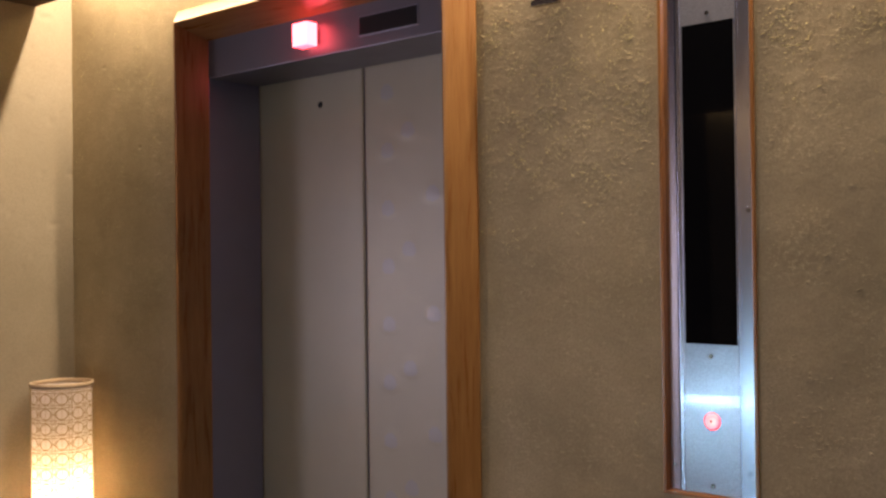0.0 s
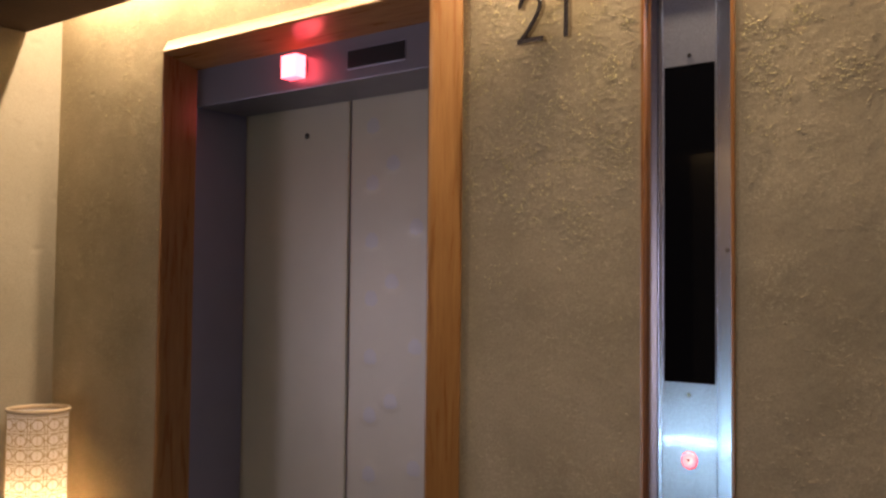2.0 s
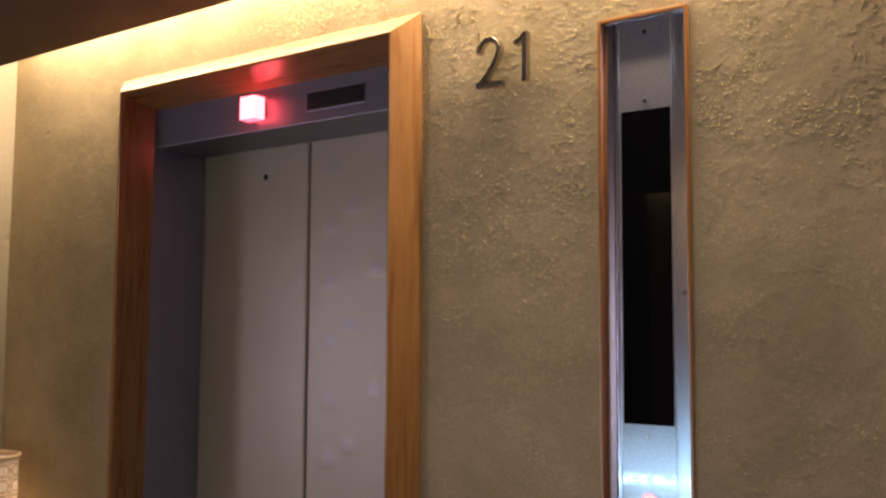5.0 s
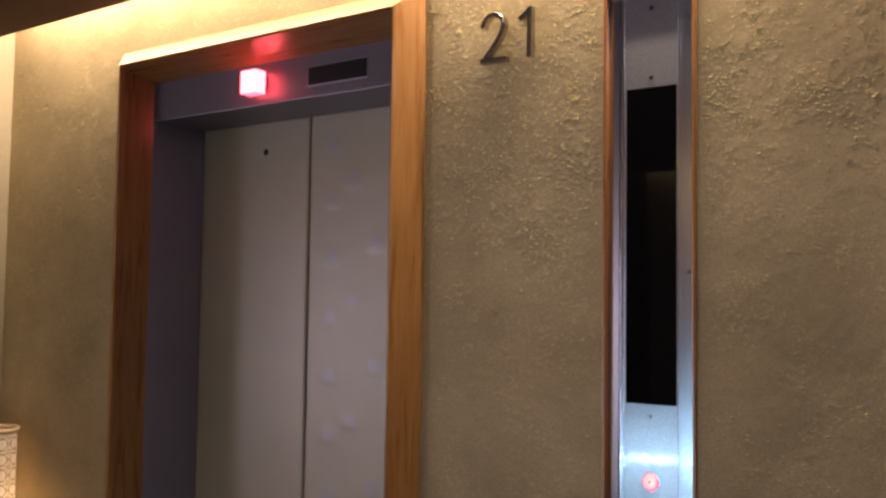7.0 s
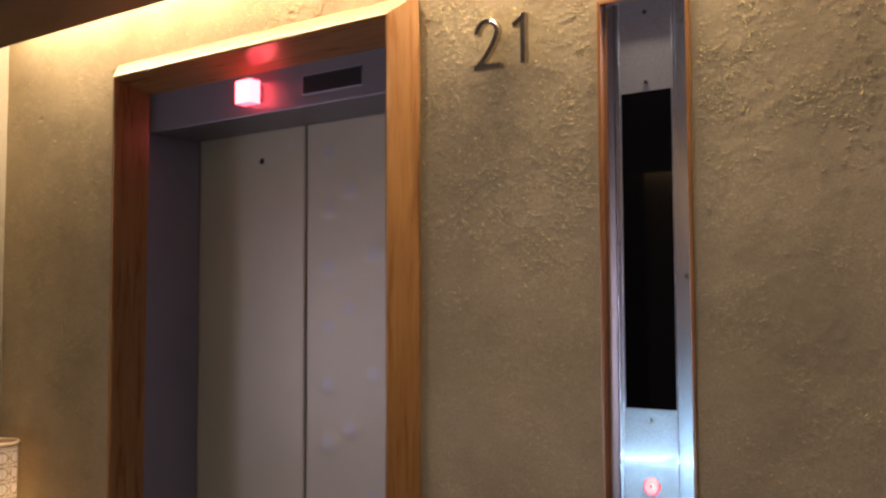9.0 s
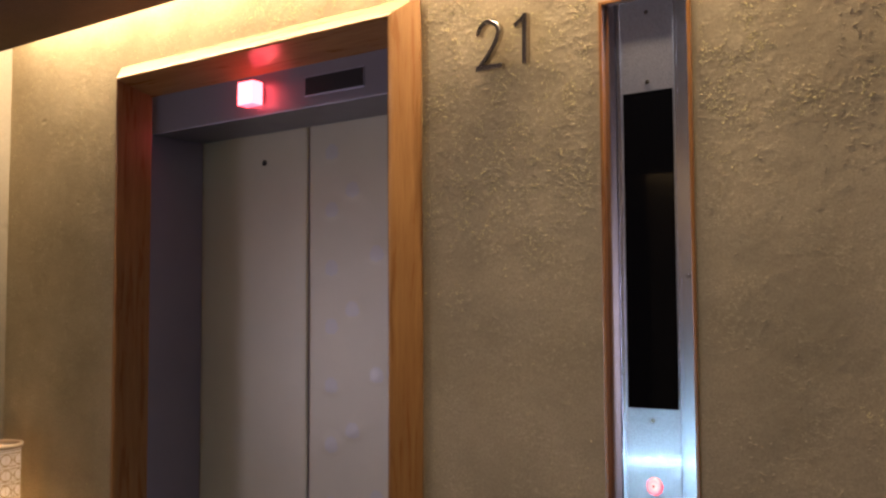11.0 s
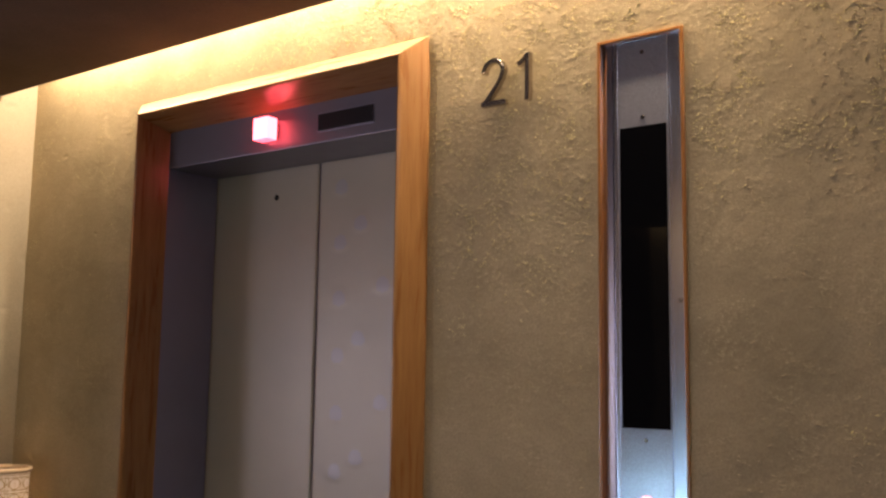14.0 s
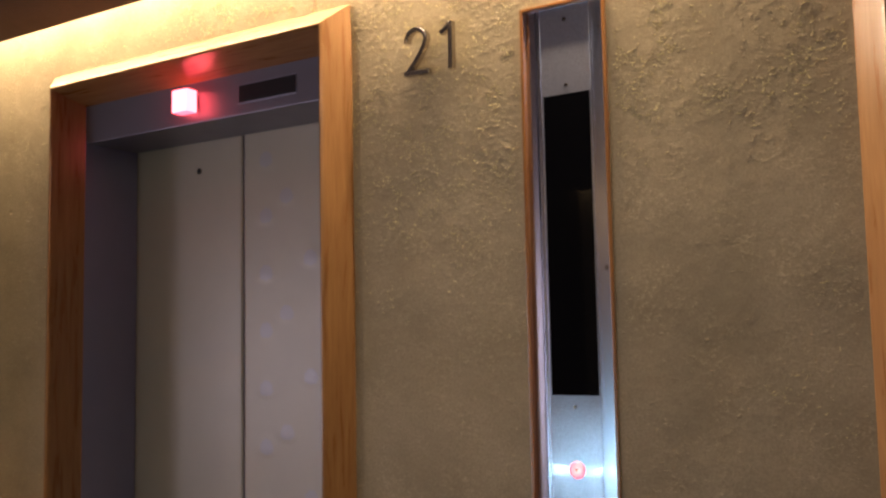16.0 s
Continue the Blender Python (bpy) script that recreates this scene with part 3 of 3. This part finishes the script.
# ---- call panel ----
def call_panel():
    x0, x1, z0, z1 = PANEL
    trim = empty("panel_trim", (x0 + x1) / 2, 0, z0, "thin orange wooden edging round the recessed call panel", "trim")
    for name, b in (("side_edge", (x0, x0 + 0.0085, z0, z1)), ("side_edge", (x1 - 0.0085, x1, z0, z1)),
                    ("end_edge", (x0 + 0.0085, x1 - 0.0085, z0, z0 + 0.0085)), ("end_edge", (x0 + 0.0085, x1 - 0.0085, z1 - 0.0085, z1))):
        add(trim, name, box(b[0], b[1], -0.005, 0.05, b[2], b[3], 0.0015), M_EDGE if name == "side_edge" else M_EDGE_X)
    p = empty("lift_call_panel", (x0 + x1) / 2, 0.03, z0 + 0.01, "tall narrow brushed steel lift call panel with black glass", "call panel")
    add(p, "back_channel", box(x0 + 0.009, x1 - 0.009, 0.011, 0.05, z0 + 0.009, z1 - 0.009), M_FLANGE, "brushed steel channel")
    add(p, "face_plate", box(1.9725, 2.1085, 0.0088, 0.0115, z0 + 0.0092, z1 - 0.0092, 0.0008), M_PLATE, "mottled galvanised face plate")
    lip = box(1.9615, 1.9720, 0.0085, 0.0115, z0 + 0.0092, z1 - 0.0092, 0.0008)
    add(p, "channel_lip", lip, M_FLANGE, "narrow bright steel lip")
    add(p, "channel_lip", box(2.1090, 2.1155, 0.0098, 0.0115, z0 + 0.0092, z1 - 0.0092, 0.0005), M_FLANGE, "narrow bright steel lip")
    # tilt made up to keep the low light's highlight off this side
    side = box(x0 + 0.009, 1.9585, 0.0105, 0.0145, z0 + 0.0092, z1 - 0.0092)
    for v in side.verts:
        v.co.y -= 0.0035 * (v.co.x - x0 - 0.009) / 0.031
    # black strip painted in for the shade of the narrow gap
    add(p, "groove_shade", box(1.9590, 1.9617, 0.0102, 0.0112, z0 + 0.0094, z1 - 0.0094), M_DARK, "black strip laid in for the shade beside the lip")
    add(p, "tilted_side", side, M_FLANGE, "side of the steel channel, tilted away from the light")
    add(p, "glass", box(1.9775, 2.1045, 0.0074, 0.0095, 1.2324, 1.9855, 0.0006), M_GLASS, "black glass display window")
    for x, z, y in ((2.041, 2.178, 0.0088), (2.041, 2.008, 0.0088), (2.0395, 1.2045, 0.0088), (2.0405, 0.902, 0.0088),
                    (2.1335, 2.143, 0.011), (2.1335, 1.542, 0.011), (2.130, 0.940, 0.011), (1.947, 0.941, 0.0085)):
        add(p, "screw", disc(x, y - 0.0024, z, 0.0055, 0.004, 16, 0.0012), M_SCREW)
    b = add(p, "button", disc(2.0405, 0.0035, 1.0526, 0.0165, 0.006, 28, 0.002), M_BUTTON, "lit red round call button")
    ring = bmesh.new()
    bmesh.ops.create_cone(ring, cap_ends=False, segments=32, radius1=0.0205, radius2=0.0175, depth=0.005, matrix=pose(2.0405, 0.0063, 1.0526, 90))
    part("button_ring", ring, M_BUTTON_RING, b)
    part("button_core", disc(2.0425, 0.0030, 1.0526, 0.0095, 0.002, 24, 0.0008), M_BUTTON_CORE, b, "near-white lit centre")
    arrow = bmesh.new()
    vs = [arrow.verts.new(c) for c in ((2.0358, 0.0018, 1.0566), (2.0452, 0.0018, 1.0566), (2.0405, 0.0018, 1.0482))]
    face = arrow.faces.new(vs)
    bmesh.ops.extrude_face_region(arrow, geom=[face])
    for v in arrow.verts[3:]:
        v.co.y += 0.0012
    part("arrow", arrow, mat("dark_red_arrow", (0.10, 0.004, 0.006), 0.5), b, "dark red arrow pointing down")


call_panel()


# ---- floor number ----
def numeral(name, char, lines, x0, z0):
    """A numeral of flat bars: each line a list of (x, z) points, swept as a square bar off the wall."""
    bm = bmesh.new()
    wide, front, back = 0.0135, -0.032, -0.012
    for line in lines:
        rings = []
        for k, (u, v) in enumerate(line):
            (ua, va), (ub, vb) = line[max(k - 1, 0)], line[min(k + 1, len(line) - 1)]
            du, dv = ub - ua, vb - va
            ln = math.hypot(du, dv)
            nu, nv = -dv / ln * wide / 2, du / ln * wide / 2
            rings.append([bm.verts.new((x0 + u + s * nu, y, z0 + v + s * nv)) for s, y in ((1, front), (-1, front), (-1, back), (1, back))])
        for p, q in zip(rings, rings[1:]):
            for k in range(4):
                bm.faces.new((p[k], p[(k + 1) % 4], q[(k + 1) % 4], q[k]))
        bm.faces.new(rings[0]), bm.faces.new(rings[-1])
    bm.normal_update()
    bmesh.ops.bevel(bm, geom=[e for e in bm.edges if all(abs(v.co.y - front) < 1e-5 for v in e.verts) and len(e.link_faces) == 2 and e.calc_face_angle(0) > 0.8], offset=0.0034, segments=3, affect="EDGES")
    ob = empty(name, x0 + 0.03, 0, z0, f"dark bronze metal numeral {char} standing off the wall", "numeral", "", "floor number")
    add(ob, "numeral_body", bm, M_DIGIT)
    for z in (0.03, 0.11):
        u = min((abs(v - z), u) for line in lines for u, v in line)[1]
        add(ob, "standoff", disc(x0 + u, -0.014, z0 + z, 0.003, 0.022, 10), M_DIGIT)


arc = [(0.0405 - 0.032 * math.cos(radians(a)), 0.0965 + 0.032 * math.sin(radians(a))) for a in range(-5, 190, 13)]
numeral("numeral_two", "2", [arc + [(0.066, 0.079), (0.055, 0.060), (0.040, 0.040), (0.024, 0.022), (0.009, 0.0067)],
                             [(0.003, 0.0067), (0.082, 0.0067)]], 1.572, 2.095)
numeral("numeral_one", "1", [[(0.0355, 0.0), (0.0355, 0.132)], [(0.036, 0.1245), (0.026, 0.117), (0.014, 0.1085), (0.004, 0.1035)]], 1.688, 2.095)


# ---- floor lamp ----
def floor_lamp(x, y):
    r, top = 0.1155, 0.982
    lamp = empty("floor_lamp", x, y, 0, "lit cylindrical floor lamp with a pale lattice shade", "lamp")
    bm = bmesh.new()
    bmesh.ops.create_cone(bm, cap_ends=False, segments=64, radius1=r - 0.006, radius2=r - 0.006, depth=top - 0.06, matrix=pose(0, 0, (top + 0.03) / 2))
    m = bpy.data.materials.new("paper_shade")
    m.use_nodes = True
    n, l = m.node_tree.nodes, m.node_tree.links
    t, d, mx = n.new("ShaderNodeBsdfTranslucent"), n.new("ShaderNodeBsdfDiffuse"), n.new("ShaderNodeMixShader")
    t.inputs["Color"].default_value = (0.88, 0.86, 0.94, 1)
    d.inputs["Color"].default_value = (0.62, 0.57, 0.54, 1)
    mx.inputs[0].default_value = 0.6
    l.new(d.outputs[0], mx.inputs[1]), l.new(t.outputs[0], mx.inputs[2])
    l.new(mx.outputs[0], n["Material Output"].inputs["Surface"])
    part("shade", bm, m, lamp, "pale translucent paper cylinder", True)
    # openwork lattice: rings in a square net, with straight bars between
    cols, rows = 12, 17
    pitch = 2 * math.pi * r / cols
    rise = pitch * 0.93
    lat = bmesh.new()

    def strip(points, width, closed):
        made = []
        count = len(points)
        for k, (u, v) in enumerate(points):
            (ua, va), (ub, vb) = points[(k - 1) % count if closed else max(k - 1, 0)], points[(k + 1) % count if closed else min(k + 1, count - 1)]
            du, dv = ub - ua, vb - va
            ln = math.hypot(du, dv)
            nu, nv = -dv / ln * width / 2, du / ln * width / 2
            pair = []
            for s in (1, -1):
                a = (u + s * nu) / r
                pair.append(lat.verts.new((r * math.cos(a), r * math.sin(a), v + s * nv)))
            made.append(pair)
        for k in range(count if closed else count - 1):
            p, q = made[k], made[(k + 1) % count]
            lat.faces.new((p[0], p[1], q[1], q[0]))
    for j in range(rows):
        zc = top - 0.026 - rise * (j + 0.5)
        for i in range(cols):
            u = i * pitch
            strip([(u + 0.355 * pitch * math.cos(k * math.pi / 8), zc + 0.335 * pitch * math.sin(k * math.pi / 8)) for k in range(16)], 0.0040, True)
            strip([(u, zc - rise / 2), (u, zc + rise / 2)], 0.0014, False)
            for s in (-1, 1):
                strip([(u + pitch / 2 + s * 0.085 * pitch, zc - rise / 2), (u + pitch / 2 + s * 0.085 * pitch, zc + rise / 2)], 0.0026, False)
                strip([(u + pitch / 2 - s * 0.12 * pitch, zc - 0.12 * pitch), (u + pitch / 2 + s * 0.12 * pitch, zc + 0.12 * pitch)], 0.0022, False)
    for j in range(rows + 1):
        for s in (-0.085, 0.085):
            v = top - 0.026 - rise * (j + s)
            strip([(k * 2 * math.pi * r / 64, v) for k in range(64)], 0.0030, True)
    net = bpy.data.materials.new("lattice_paper")
    net.use_nodes = True
    n, l = net.node_tree.nodes, net.node_tree.links
    t, d, mx = n.new("ShaderNodeBsdfTranslucent"), n.new("ShaderNodeBsdfDiffuse"), n.new("ShaderNodeMixShader")
    t.inputs["Color"].default_value = (0.46, 0.36, 0.22, 1)
    d.inputs["Color"].default_value = (0.36, 0.29, 0.19, 1)
    mx.inputs[0].default_value = 0.55
    l.new(d.outputs[0], mx.inputs[1]), l.new(t.outputs[0], mx.inputs[2])
    l.new(mx.outputs[0], n["Material Output"].inputs["Surface"])
    part("lattice", lat, net, lamp, "fine tan openwork lattice")
    for z in (0.03, top - 0.016):
        ring, loops = bmesh.new(), []
        for q in range(64):
            a = 2 * math.pi * q / 64
            loops.append([ring.verts.new((rad * math.cos(a), rad * math.sin(a), z + dz))
                          for rad, dz in ((r + 0.002, 0.001), (r + 0.002, 0.015), (r + 0.0005, 0.0165), (r - 0.005, 0.0165), (r - 0.006, 0.015), (r - 0.006, 0.001))])
        for q in range(64):
            p, nx = loops[q], loops[(q + 1) % 64]
            for k in range(6):
                ring.faces.new((p[k], p[(k + 1) % 6], nx[(k + 1) % 6], nx[k]))
        part("rim", ring, mat("rim_tan", (0.62, 0.48, 0.33), 0.7), lamp, "", True)
    cap = bmesh.new()
    bmesh.ops.create_circle(cap, cap_ends=True, segments=64, radius=r - 0.0065, matrix=pose(0, 0, top - 0.020))
    part("top_disc", cap, m, lamp, "pale paper disc inside the rim")
    base = bmesh.new()
    bmesh.ops.create_cone(base, cap_ends=True, segments=48, radius1=r, radius2=r, depth=0.03, matrix=pose(0, 0, 0.015))
    part("base", base, M_SCREW, lamp)
    bulb = bmesh.new()
    bmesh.ops.create_uvsphere(bulb, u_segments=20, v_segments=12, radius=0.03, matrix=pose(0, 0, 0.565))
    part("bulb", bulb, glowing("bulb_glow", (1.0, 0.63, 0.28), 185), lamp, "glowing bulb", True)
    stem = bmesh.new()
    bmesh.ops.create_cone(stem, cap_ends=True, segments=14, radius1=0.008, radius2=0.008, depth=0.72, matrix=pose(0, 0, 0.39))
    part("stem", stem, M_SCREW, lamp)
    return lamp


floor_lamp(-0.537, -0.16)
